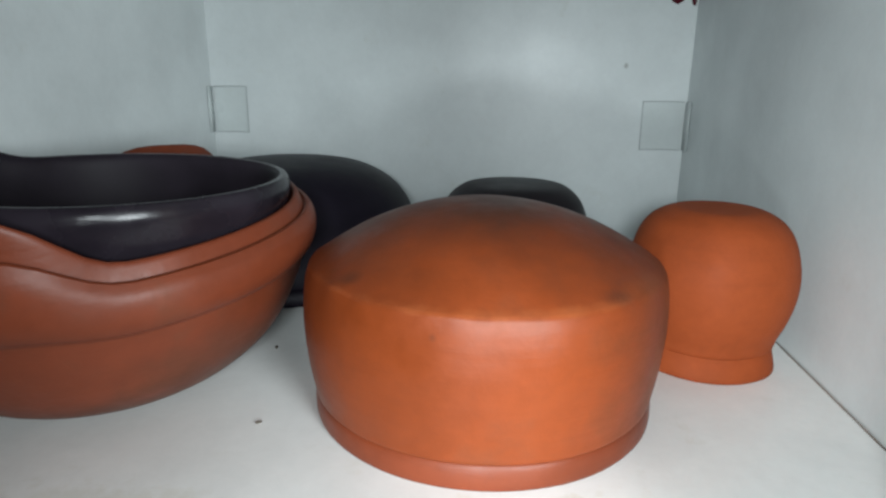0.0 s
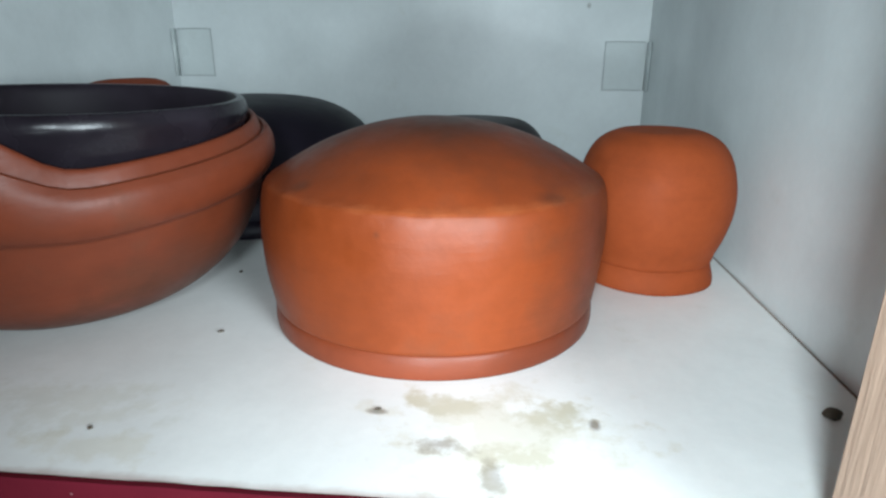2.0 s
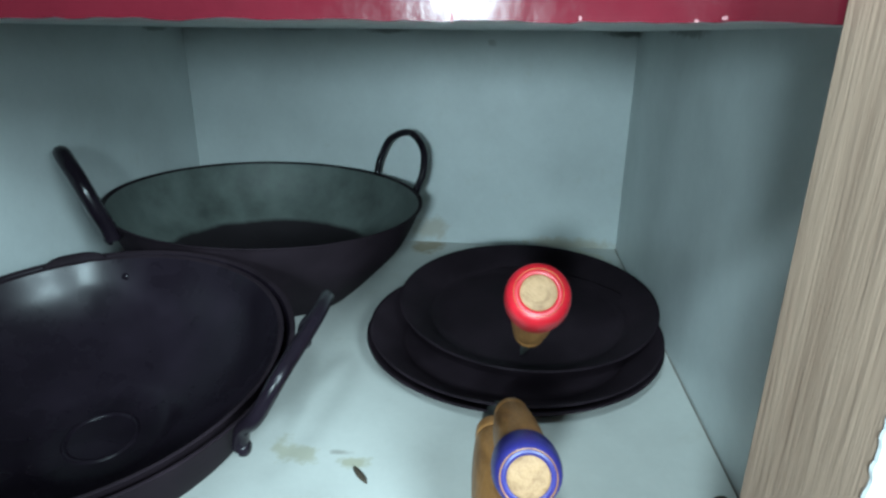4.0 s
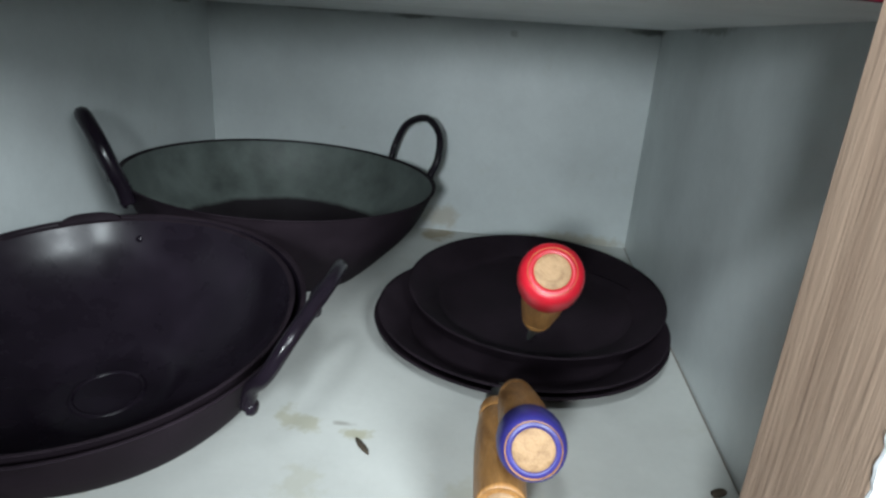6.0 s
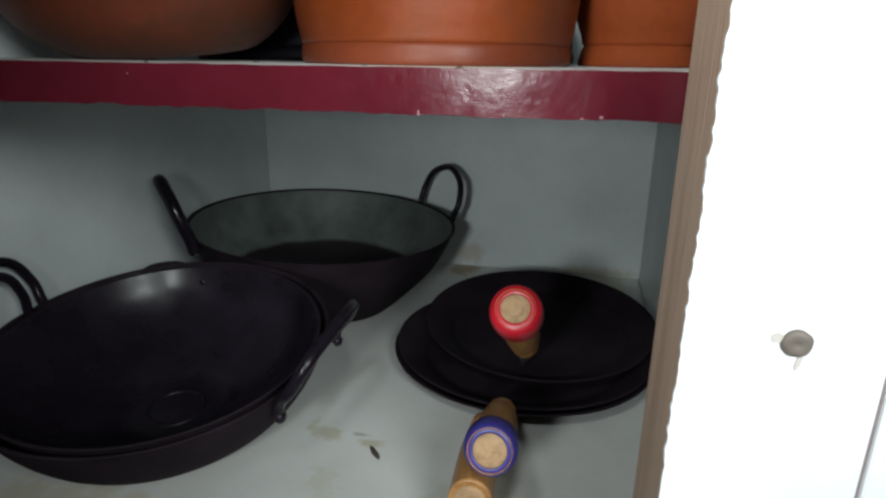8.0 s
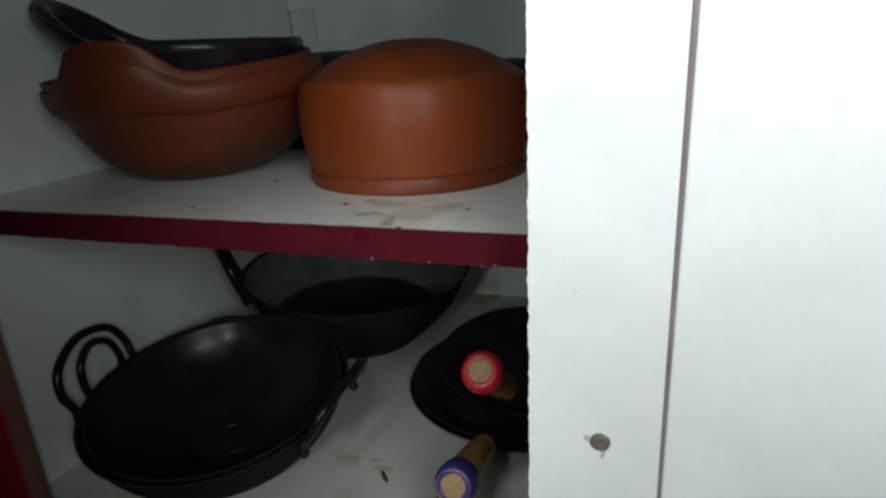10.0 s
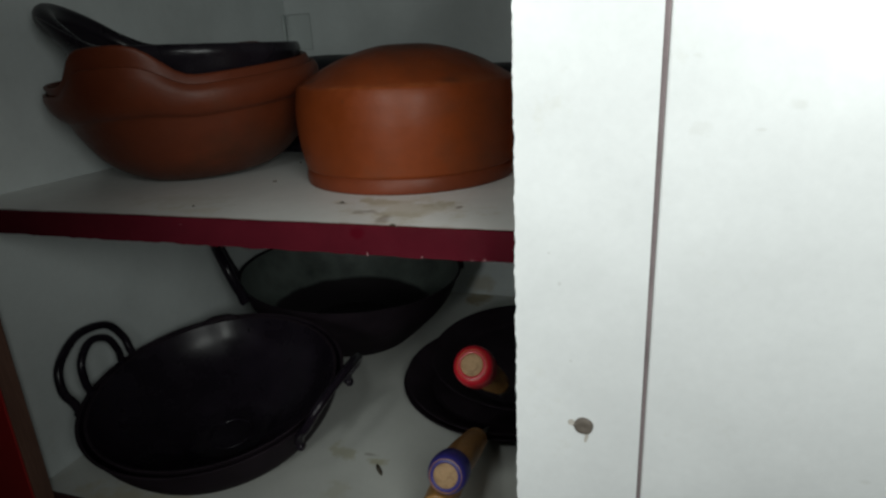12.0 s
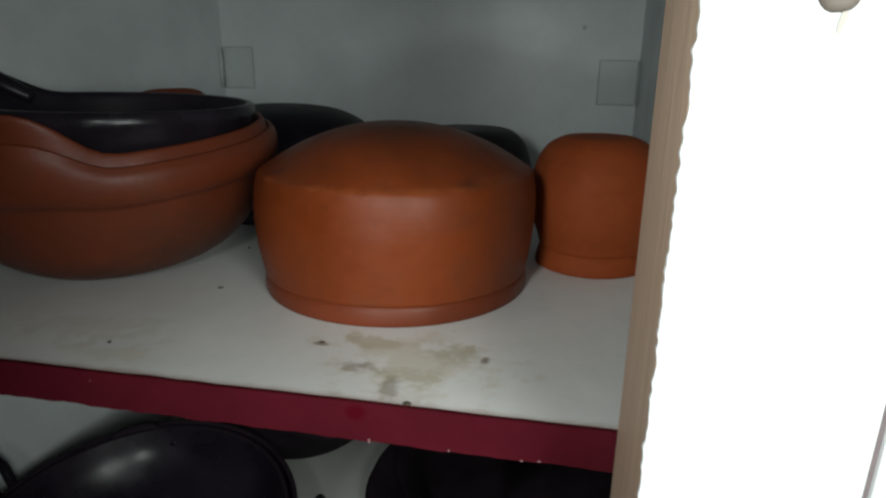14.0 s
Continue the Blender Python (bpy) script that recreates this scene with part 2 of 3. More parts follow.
M_CLAY_VASE = terracotta("plain_orange_clay", (0.255, 0.049, 0.011), 0.15, 0.72, 7.7, spec=0.2)


def iron(name, base, rough, metal=0.0, pits=0.4, spec=0.5):
    m, nt, b = mat(name, base, rough, metal, spec)
    v = coords(nt)
    big, fine = noise_tex(nt, v, 18, 5, 0.6), noise_tex(nt, v, 220, 3)
    nt.links.new(ramp(nt, big, [(0.3, tuple(c * 0.6 for c in base)), (0.7, tuple(c * 1.5 for c in base))]), b.inputs["Base Color"])
    nt.links.new(ramp(nt, big, [(0.3, (rough - 0.08,) * 3), (0.7, (rough + 0.12,) * 3)]), b.inputs["Roughness"])
    bump(nt, b, calc(nt, "ADD", big, calc(nt, "MULTIPLY", fine, 0.5)), pits * 0.4, 0.002)
    return m


M_IRON = iron("seasoned_black_iron", (0.0105, 0.0075, 0.012), 0.25, pits=0.05, spec=0.21)
M_IRON_MATT = iron("sooty_black_iron", (0.0165, 0.0115, 0.0155), 0.65, spec=0.06)
M_GLAZE = iron("black_burnished_clay", (0.012, 0.0095, 0.013), 0.27, pits=0.3, spec=0.24)
M_GLAZE_IN = iron("matt_black_clay", (0.014, 0.011, 0.015), 0.5, pits=0.25, spec=0.10)
M_DARKPOT = iron("smoked_black_clay", (0.008, 0.006, 0.011), 0.5, spec=0.14)
M_SMOKED = iron("smoked_brown_clay", (0.013, 0.009, 0.012), 0.5, spec=0.22)
M_SHANK = iron("grey_steel_strap", (0.22, 0.23, 0.22), 0.4, 0.8)
M_CAP_RED = iron("red_plastic", (0.40, 0.007, 0.018), 0.35, pits=0.05)
# frame red lightened in the colour to make up for missing torch light
M_FRAME_RED = laminate("brightened_red_paint", (0.36, 0.016, 0.016), 0.45)
M_CAP_BLUE = iron("blue_plastic", (0.028, 0.024, 0.17), 0.38, pits=0.05)
M_TAPE = laminate("greyish_sticky_tape", (0.56, 0.605, 0.60), 0.28)
M_DARK = iron("dark_joint", (0.19, 0.15, 0.155), 0.8)
M_JOINT = iron("grimy_joint", (0.22, 0.19, 0.16), 0.8)
M_ROOM = laminate("grey_room_plaster", (0.45, 0.45, 0.44), 0.8)
M_FLOOR = laminate("grey_room_floor", (0.30, 0.29, 0.27), 0.5)
M_TAPE_EDGE = laminate("grey_tape_edge", (0.40, 0.43, 0.43), 0.5)
M_CRUMB = iron("dark_crumb", (0.06, 0.045, 0.03), 0.8)
M_CHIP = laminate("chipped_white_board", (0.24, 0.11, 0.12), 0.8)
M_FLAKE = laminate("torn_white_laminate", (0.50, 0.46, 0.42), 0.8)
M_SCREW = iron("dull_grey_screw", (0.15, 0.125, 0.105), 0.6, 0.2)

# ================= builders =================
def thing(name, at, label, category, group="", kind="", turn=0.0):
    ob = new(name)
    ob.empty_display_size = 0.03
    ob.matrix_basis = pose(*at, 0, 0, turn)
    return tagged(ob, label, category, group, kind)


def part(name, bm, material, parent=None, label="", m=None, smooth=True):
    bmesh.ops.recalc_face_normals(bm, faces=bm.faces)
    me = bpy.data.meshes.new(name)
    bm.to_mesh(me)
    bm.free()
    me.materials.append(material)
    if smooth:
        for p in me.polygons:
            p.use_smooth = True
    ob = new(name, me)
    if parent:
        ob.parent = parent
    if m is not None:
        ob.matrix_basis = m
    if label:
        ob["label"] = label
    return ob


def box(lo, hi, bevel=0.0, segs=2):
    bm = bmesh.new()
    bmesh.ops.create_cube(bm, size=1)
    for vert in bm.verts:
        vert.co = Vector([l + (h - l) * (c + 0.5) for l, h, c in zip(lo, hi, vert.co)])
    if bevel:
        bmesh.ops.bevel(bm, geom=bm.edges[:], offset=bevel, segments=segs, profile=0.5, affect="EDGES")
    return bm


def smooth_profile(points, steps=4):
    """Catmull-Rom through (r, z) points."""
    pts = [Vector(p) for p in points]
    out = []
    for i in range(len(pts) - 1):
        p0, p1, p2, p3 = pts[max(i - 1, 0)], pts[i], pts[i + 1], pts[min(i + 2, len(pts) - 1)]
        for k in range(steps):
            t = k / steps
            out.append(0.5 * ((2 * p1) + (p2 - p0) * t + (2 * p0 - 5 * p1 + 4 * p2 - p3) * t * t + (3 * p1 - p0 - 3 * p2 + p3) * t ** 3))
    return out + [pts[-1]]


def lathe(points, segs=72, steps=4, warp=None, wobble=0.0, seed=0):
    """Turns a profile round z. warp(r, z, angle) -> (r, z) shapes lugs and lips."""
    bm = bmesh.new()
    prof = smooth_profile(points, steps) if steps > 1 else [Vector(p) for p in points]
    rings = []
    for r, z in prof:
        if r < 1e-5:
            rings.append([bm.verts.new((0, 0, z))])
            continue
        ring = []
        for k in range(segs):
            a = 2 * math.pi * k / segs
            rr, zz = warp(r, z, a) if warp else (r, z)
            if wobble:
                rr *= 1 + wobble * noise.noise((math.cos(a) * 1.3 + seed, math.sin(a) * 1.3, z * 18))
            ring.append(bm.verts.new((rr * math.cos(a), rr * math.sin(a), zz)))
        rings.append(ring)
    for a, c in zip(rings, rings[1:]):
        if len(a) == 1 and len(c) == 1:
            continue
        for k in range(segs):
            j = (k + 1) % segs
            if len(a) == 1:
                bm.faces.new((a[0], c[j], c[k]))
            elif len(c) == 1:
                bm.faces.new((a[k], a[j], c[0]))
            else:
                bm.faces.new((a[k], a[j], c[j], c[k]))
    return bm


def tube(points, radius, segs=10, flat=1.0, steps=6, taper=None):
    """A round or flattened bar along smooth points."""
    pts = [Vector(p) for p in points]
    path = []
    for i in range(len(pts) - 1):
        p0, p1, p2, p3 = pts[max(i - 1, 0)], pts[i], pts[i + 1], pts[min(i + 2, len(pts) - 1)]
        for k in range(steps):
            t = k / steps
            path.append(0.5 * ((2 * p1) + (p2 - p0) * t + (2 * p0 - 5 * p1 + 4 * p2 - p3) * t * t + (3 * p1 - p0 - 3 * p2 + p3) * t ** 3))
    path.append(pts[-1])
    bm, rings, side = bmesh.new(), [], None
    for i, p in enumerate(path):
        d = (path[min(i + 1, len(path) - 1)] - path[max(i - 1, 0)]).normalized()
        side = (d.orthogonal() if side is None else side - d * side.dot(d)).normalized()
        up = d.cross(side)
        r = radius * (taper(i / (len(path) - 1)) if taper else 1)
        rings.append([bm.verts.new(p + r * (math.cos(2 * math.pi * k / segs) * side + flat * math.sin(2 * math.pi * k / segs) * up)) for k in range(segs)])
    for a, c in zip(rings, rings[1:]):
        for k in range(segs):
            bm.faces.new((a[k], a[(k + 1) % segs], c[(k + 1) % segs], c[k]))
    bm.faces.new(rings[0][::-1])
    bm.faces.new(rings[-1])
    return bm


def structure(name, bm, material, label, category):
    return tagged(part(name, bm, material, None, smooth=False), label, category, kind="structure")


# ================= the room round the camera =================
structure("floor", box((-1.6, -2.2, -0.05), (1.6, 0.62, 0.0)), M_FLOOR, "plain grey floor in front of the cupboard", "floor")
structure("ceiling", box((-1.6, -2.2, 2.4), (1.6, 0.62, 2.45)), M_ROOM, "plain plaster ceiling over the cupboard", "ceiling")
structure("wall_south", box((-1.6, -2.25, 0), (1.6, -2.2, 2.4)), M_ROOM, "plain plaster wall facing the cupboard", "wall")
structure("wall_west", box((-1.65, -2.2, 0), (-1.6, 0.62, 2.4)), M_ROOM, "plain plaster side wall of the room", "wall")
structure("wall_east", box((1.6, -2.2, 0), (1.65, 0.62, 2.4)), M_ROOM, "plain plaster side wall of the room", "wall")
structure("wall_north", box((-1.6, 0.62, 0), (1.6, 0.67, 2.4)), M_ROOM, "plain plaster wall behind the cupboard", "wall")

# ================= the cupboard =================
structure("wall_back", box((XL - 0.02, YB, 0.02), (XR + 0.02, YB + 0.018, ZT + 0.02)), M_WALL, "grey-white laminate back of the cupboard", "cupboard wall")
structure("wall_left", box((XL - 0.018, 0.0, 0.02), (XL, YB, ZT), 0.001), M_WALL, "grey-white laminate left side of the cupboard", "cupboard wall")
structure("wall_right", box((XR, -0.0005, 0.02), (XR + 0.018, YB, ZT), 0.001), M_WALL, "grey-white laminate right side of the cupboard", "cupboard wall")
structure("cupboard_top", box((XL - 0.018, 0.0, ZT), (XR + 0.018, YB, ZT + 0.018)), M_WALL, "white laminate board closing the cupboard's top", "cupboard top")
structure("plinth", box((XL, 0.03, 0.0), (XR, 0.05, ZL - 0.0185)), M_WOOD, "raw wooden board under the lower shelf", "plinth")


def shelf(z, board_material, edge_material, edge_label, label):
    ob = thing("shelf", (0, 0, 0), label, "shelf")
    part("board", box((XL, 0.0022, z - TH), (XR, YB, z), 0.0008), board_material, ob, smooth=False)
    # painted front edge: wavy lower line where the brush ran over
    bm, n = bmesh.new(), 120
    front = []
    for k in range(n + 1):
        x = XL + 0.0002 + (POST_X + 0.004 - XL) * k / n
        low = z - TH - 0.0006 + 0.0011 * noise.noise((x * 55, z * 9, 0)) + 0.0006 * noise.noise((x * 190, 1, z))
        high = z + 0.0003 + 0.0003 * noise.noise((x * 70, 4, z))
        front.append([bm.verts.new(c) for c in ((x, 0.0025, low), (x, 0.0, low), (x, 0.0, z - TH / 2), (x, 0.0, high), (x, 0.0025, high))])
    for a, c in zip(front, front[1:]):
        for k in range(4):
            bm.faces.new((a[k], a[k + 1], c[k + 1], c[k]))
    part("painted_edge", bm, edge_material, ob, edge_label, smooth=False)
    return ob


def paint_chip(parent, x, z, w, h):
    bm = bmesh.new()
    bmesh.ops.create_circle(bm, cap_ends=True, segments=9, radius=1)
    for vert in bm.verts:
        k = 1 + 0.4 * noise.noise(vert.co * 1.7 + Vector((x * 70, 0, 0)))
        vert.co = (x + vert.co.x * w * k, -0.0006, z + vert.co.y * h * k)
    part("paint_chip", bm, M_CHIP, parent, "small white chip in the paint", smooth=False)


for zj in (ZU, ZL):
    structure("trim", tube([(XR - 0.0006, 0.004, zj + 0.0002), (XR - 0.0008, 0.2, zj + 0.0003), (XR - 0.0005, 0.38, zj + 0.0002), (XR - 0.0006, YB - 0.002, zj + 0.0002)], 0.0005, 6), M_JOINT, "dark open joint between shelf and side", "joint")


upper = shelf(ZU, M_SHELF_UP, M_RED, "glossy crimson painted front edge", "stained white laminate shelf with crimson painted edge")
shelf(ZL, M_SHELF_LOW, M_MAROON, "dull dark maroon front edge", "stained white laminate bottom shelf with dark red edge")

# ---- right-hand post: raw timber with a white laminate face whose cut edge is ragged ----
post = thing("door_post", (0, 0, 0), "raw wooden post with a chipped white laminate face", "post")
part("core", box((POST_X + 0.0006, POST_Y + 0.0012, 0.02), (0.0004, -0.0015, 1.15), 0.0008), M_WOOD, post, "raw pale brown timber", smooth=False)
bm, n, rows = bmesh.new(), 900, []
for k in range(n + 1):
    z = 0.02 + 1.13 * k / n
    chip = 0.0008 * noise.noise((z * 330, 0.3, 1)) + 0.0009 * noise.noise((z * 90, 2.3, 5))
    chip += 0.0003 - 0.0017 * max(0.0, noise.noise((z * 95, 9.1, 2)) - 0.40) / 0.4
    rows.append([bm.verts.new(c) for c in ((POST_X + chip, POST_Y + 0.0012, z), (POST_X + chip * 0.7 + 0.0002, POST_Y, z), (0.0046 - 0.0032 * (z - 0.15), POST_Y, z), (0.0046 - 0.0032 * (z - 0.15), POST_Y + 0.0012, z))])
for a, c in zip(rows, rows[1:]):
    for k in range(3):
        bm.faces.new((a[k], a[k + 1], c[k + 1], c[k]))
part("facing", bm, M_PANEL, post, "white laminate face with ragged sawn edge", smooth=False)


def screw(x, z):
    """A dull countersunk screw with torn laminate round it."""
    s = part("screw", lathe([(0, 0.0009), (0.0018, 0.0013), (0.0040, 0.0010), (0.0048, 0.0), (0.0048, -0.001)], 20, 2, wobble=0.12, seed=x * 90), M_SCREW, post, "dull countersunk screw head", pose(x, POST_Y - 0.0004, z, 90, 0, 0))
    bm = bmesh.new()
    bmesh.ops.create_circle(bm, cap_ends=True, segments=14, radius=1)
    for vert in bm.verts:
        vert.co = (vert.co.x * 0.0008 + 0.0015 + 0.0006 * vert.co.y, vert.co.y * 0.0034 - 0.0060, 0)
    part("torn_flake", bm, M_FLAKE, post, "torn flake of laminate", pose(x, POST_Y - 0.0005, z, 90, 0, 0))
    bm = bmesh.new()
    bmesh.ops.create_circle(bm, cap_ends=True, segments=14, radius=0.0018)
    part("torn_flake", bm, M_FLAKE, post, "torn flake of laminate", pose(x - 0.006, POST_Y - 0.0005, z + 0.0015, 90, 0, 0))


screw(-0.0229, 0.3692)
screw(-0.027, 0.612)

# ---- closed door of the next cupboard, a dark joint between it and the post ----
door = thing("cupboard_door", (0, 0, 0), "closed white laminate door beside the post", "cupboard door")
part("panel", box((0.0058, POST_Y + 0.0002, 0.04), (0.62, POST_Y + 0.018, 1.15), 0.0012), M_PANEL, door, smooth=False)
part("edge_strip", box((0.0005, POST_Y + 0.0014, 0.04), (0.0057, POST_Y + 0.017, 1.15)), M_DARK, door, "dark worn edge in the joint", smooth=False)
structure("wall_front", box((0.62, POST_Y + 0.002, 0.0), (1.6, POST_Y + 0.02, 2.4)), M_ROOM, "plain wall beside the cupboards", "wall")
structure("wall_above", box((-1.6, -0.02, 1.15), (0.62, 0.0, 2.4)), M_ROOM, "plain wall above the cupboard", "wall")

# ---- left-hand frame: raw edge inside, crimson face ----
frame_left = thing("door_frame", (0, 0, 0), "wooden frame edge with a crimson painted face", "frame")
part("core", box((-0.60, -0.0165, 0.02), (-0.5125, -0.0003, 1.15), 0.0008), M_FRAME_EDGE, frame_left, "dark brown wooden edge", smooth=False)
part("facing", box((-0.60, -0.0185, 0.02), (-0.5135, -0.0166, 1.15), 0.0006), M_FRAME_RED, frame_left, "crimson painted face", smooth=False)
structure("wall_beside", box((-1.6, -0.016, 0.0), (-0.601, 0.0, 1.15)), M_ROOM, "plain wall left of the cupboard", "wall")

# ---- tape squares in the back corners ----
def tape(x0, x1, z0, z1, fold, side):
    ob = thing("tape_piece", (0, 0, 0), "square of greyish sticky tape on the white back", "tape", "tape squares in the back corners")
    n, bm = 8, bmesh.new()
    grid = [[bm.verts.new((x0 + (x1 - x0) * i / n, YB - 0.0007 - 0.0006 * max(0, noise.noise((i * 0.9, j * 0.9, x0 * 30))), z0 + (z1 - z0) * j / n)) for j in range(n + 1)] for i in range(n + 1)]
    for i in range(n):
        for j in range(n):
            bm.faces.new((grid[i][j], grid[i + 1][j], grid[i + 1][j + 1], grid[i][j + 1]))
    part("square", bm, M_TAPE, ob)
    xw = XR - 0.0008 if side > 0 else XL + 0.0008
    part("folded_edge", box((min(xw, xw - side * 0.001), YB - fold, z0), (max(xw, xw - side * 0.001), YB - 0.002, z1)), M_TAPE, ob)
    for zz in (z0, z1):
        part("lifted_edge", tube([(x0, YB - 0.0015, zz), ((x0 + x1) / 2, YB - 0.0018, zz + 0.0004), (x1, YB - 0.0015, zz)], 0.0005, 6), M_TAPE_EDGE, ob)
    xe = x0 if side > 0 else x1
    part("lifted_edge", tube([(xe, YB - 0.0015, z0), (xe, YB - 0.0018, z1)], 0.0005, 6), M_TAPE_EDGE, ob)


tape(-0.046, -0.003, 0.551, 0.602, 0.02, 1)
tape(-0.534, -0.494, 0.562, 0.614, 0.012, -1)

# ================= upper shelf: clay pots =================
def inverted_pot():
    ob = thing("clay_pot", (-0.1950, 0.168, ZU), "large orange clay pot standing upside down, sooty on top", "pot")
    def crease(r, z, a):
        near = math.exp(-((z - 0.0782) / 0.004) ** 2) if r > 0.08 else 0.0
        return r + 0.0006 * near * noise.noise((a * 9, 2, 1)), z + 0.0014 * near * noise.noise((math.cos(a) * 5, math.sin(a) * 5, 3))
    outer = [(0.0, 0.1085), (0.02, 0.1078), (0.042, 0.1030), (0.062, 0.0955), (0.077, 0.0875), (0.0880, 0.0806), (0.0907, 0.0788), (0.0921, 0.0763), (0.0936, 0.069),
             (0.0945, 0.056), (0.0943, 0.045), (0.0930, 0.030), (0.0910, 0.018), (0.0896, 0.0125)]
    part("body", lathe(outer + [(0.084, 0.0125), (0.086, 0.03), (0.087, 0.06), (0.082, 0.076), (0.05, 0.095), (0.0, 0.102)], 128, 4, crease, 0.008), M_CLAY, ob)
    part("rim", lathe([(0.0885, 0.0126), (0.0897, 0.0115), (0.0905, 0.008), (0.0905, 0.002), (0.0890, 0.0), (0.083, 0.0005), (0.082, 0.006), (0.0835, 0.0126)], 96, 3, wobble=0.008), M_RIM, ob, "pinkish turned rim")
    return ob


def inverted_jar():
    ob = thing("clay_jar", (-0.0585, 0.233, ZU), "small plain orange clay jar standing upside down", "jar")
    part("body", lathe([(0.0, 0.0965), (0.018, 0.0965), (0.027, 0.0955), (0.0375, 0.0895), (0.0445, 0.079), (0.0485, 0.063), (0.0487, 0.048), (0.0455, 0.033), (0.0412, 0.021), (0.0395, 0.015),
                        (0.035, 0.015), (0.040, 0.033), (0.043, 0.05), (0.038, 0.08), (0.0, 0.09)], 64, 4, wobble=0.02, seed=4), M_CLAY_VASE, ob)
    part("rim", lathe([(0.038, 0.0151), (0.0396, 0.0125), (0.0415, 0.006), (0.0422, 0.0012), (0.0405, 0.0), (0.036, 0.0008), (0.035, 0.0151)], 64, 3, wobble=0.02, seed=4), M_CLAY_VASE, ob)
    return ob


def lugged(lugs, top):
    """Rim that flares out and up into lug handles: angle, reach, rise, width of each."""
    def warp(r, z, a):
        w = max(0.0, z / top) ** 4.5
        for g, reach, rise, width in lugs:
            d = (a - radians(g) + math.pi) % (2 * math.pi) - math.pi
            k = math.exp(-(d / radians(width)) ** 4) * w
            r, z = r + reach * k, z + rise * k
        return r, z
    return warp


def clay_bowl(name, at, tilt, radius, height, lugs, outside, inside, label, in_label):
    ob = thing(name, at, label, "bowl", "nested clay bowls")
    ob.matrix_basis = pose(*at, *tilt)
    R, Ht = radius, height
    w = lugged(lugs, Ht)
    out = [(0.0, 0.0), (0.42 * R, 0.0), (0.60 * R, 0.05 * Ht), (0.79 * R, 0.25 * Ht), (0.90 * R, 0.50 * Ht), (0.94 * R, 0.655 * Ht), (0.952 * R, 0.69 * Ht), (0.985 * R, 0.725 * Ht), (1.012 * R, 0.80 * Ht), (1.012 * R, 0.90 * Ht), (0.985 * R, 0.962 * Ht)]
    part("body", lathe(out, 96, 4, w, 0.01, at[0]), outside, ob)
    part("lining", lathe([(0.985 * R, 0.962 * Ht), (0.968 * R, 0.965 * Ht), (0.958 * R, 0.945 * Ht), (0.948 * R, 0.985 * Ht), (0.932 * R, 1.035 * Ht), (0.908 * R, 1.03 * Ht), (0.893 * R, 0.95 * Ht), (0.885 * R, 0.80 * Ht), (0.82 * R, 0.55 * Ht), (0.66 * R, 0.30 * Ht), (0.40 * R, 0.11 * Ht), (0.0, 0.08 * Ht)], 96, 4, w, 0.01, at[0]), inside, ob, in_label)
    for g, reach, rise, width in lugs[-1:]:
        pts = []
        for k in range(9):
            a, lift = radians(g + (k - 4) * 10), math.cos((k - 4) / 4 * math.pi / 2)
            rr = R * 0.955 + (reach - 0.006) * lift
            pts.append((rr * math.cos(a), rr * math.sin(a), Ht * 0.84 + (rise * 0.7) * lift))
        part("handle", tube(pts, 0.0105, 14, 0.8, 4, lambda t: 0.5 + 0.5 * math.sin(math.pi * t)), outside, ob, "thick clay lug handle")
    return ob


inverted_pot()
inverted_jar()
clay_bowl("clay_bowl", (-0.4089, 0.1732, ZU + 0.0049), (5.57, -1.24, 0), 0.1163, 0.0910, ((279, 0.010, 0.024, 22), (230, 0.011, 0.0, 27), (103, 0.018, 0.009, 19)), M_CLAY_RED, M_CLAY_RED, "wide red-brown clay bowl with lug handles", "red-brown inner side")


def black_bowl():
    ob = thing("black_bowl", (-0.403, 0.176, ZU), "glossy black burnished clay bowl nested in the clay bowl", "bowl", "nested clay bowls")
    ob.matrix_basis = pose(-0.3990, 0.1610, ZU + 0.0180, 0.5, 1.6, 0)
    w = lugged(((203, 0.034, 0.026, 34),), 0.100)
    part("body", lathe([(0.0, 0.0), (0.035, 0.0), (0.055, 0.010), (0.074, 0.034), (0.085, 0.062), (0.0895, 0.080), (0.0925, 0.091), (0.0925, 0.096), (0.0905, 0.100), (0.0870, 0.100)], 96, 4, w, 0.006, 3), M_GLAZE, ob)
    part("lining", lathe([(0.0870, 0.100), (0.0845, 0.096), (0.082, 0.080), (0.070, 0.040), (0.05, 0.016), (0.0, 0.009)], 96, 4, w, 0.006, 3), M_GLAZE_IN, ob, "matt black inside")
    lug = []
    for k in range(9):
        a, lift = radians(203 + (k - 4) * 9), math.cos((k - 4) / 4 * math.pi / 2)
        lug.append(((0.0900 + 0.032 * lift) * math.cos(a), (0.0900 + 0.032 * lift) * math.sin(a), 0.0960 + 0.030 * lift))
    part("handle", tube(lug, 0.0115, 14, 0.8, 4, lambda t: 0.45 + 0.55 * math.sin(math.pi * t)), M_GLAZE, ob, "thick black clay lug handle")


black_bowl()


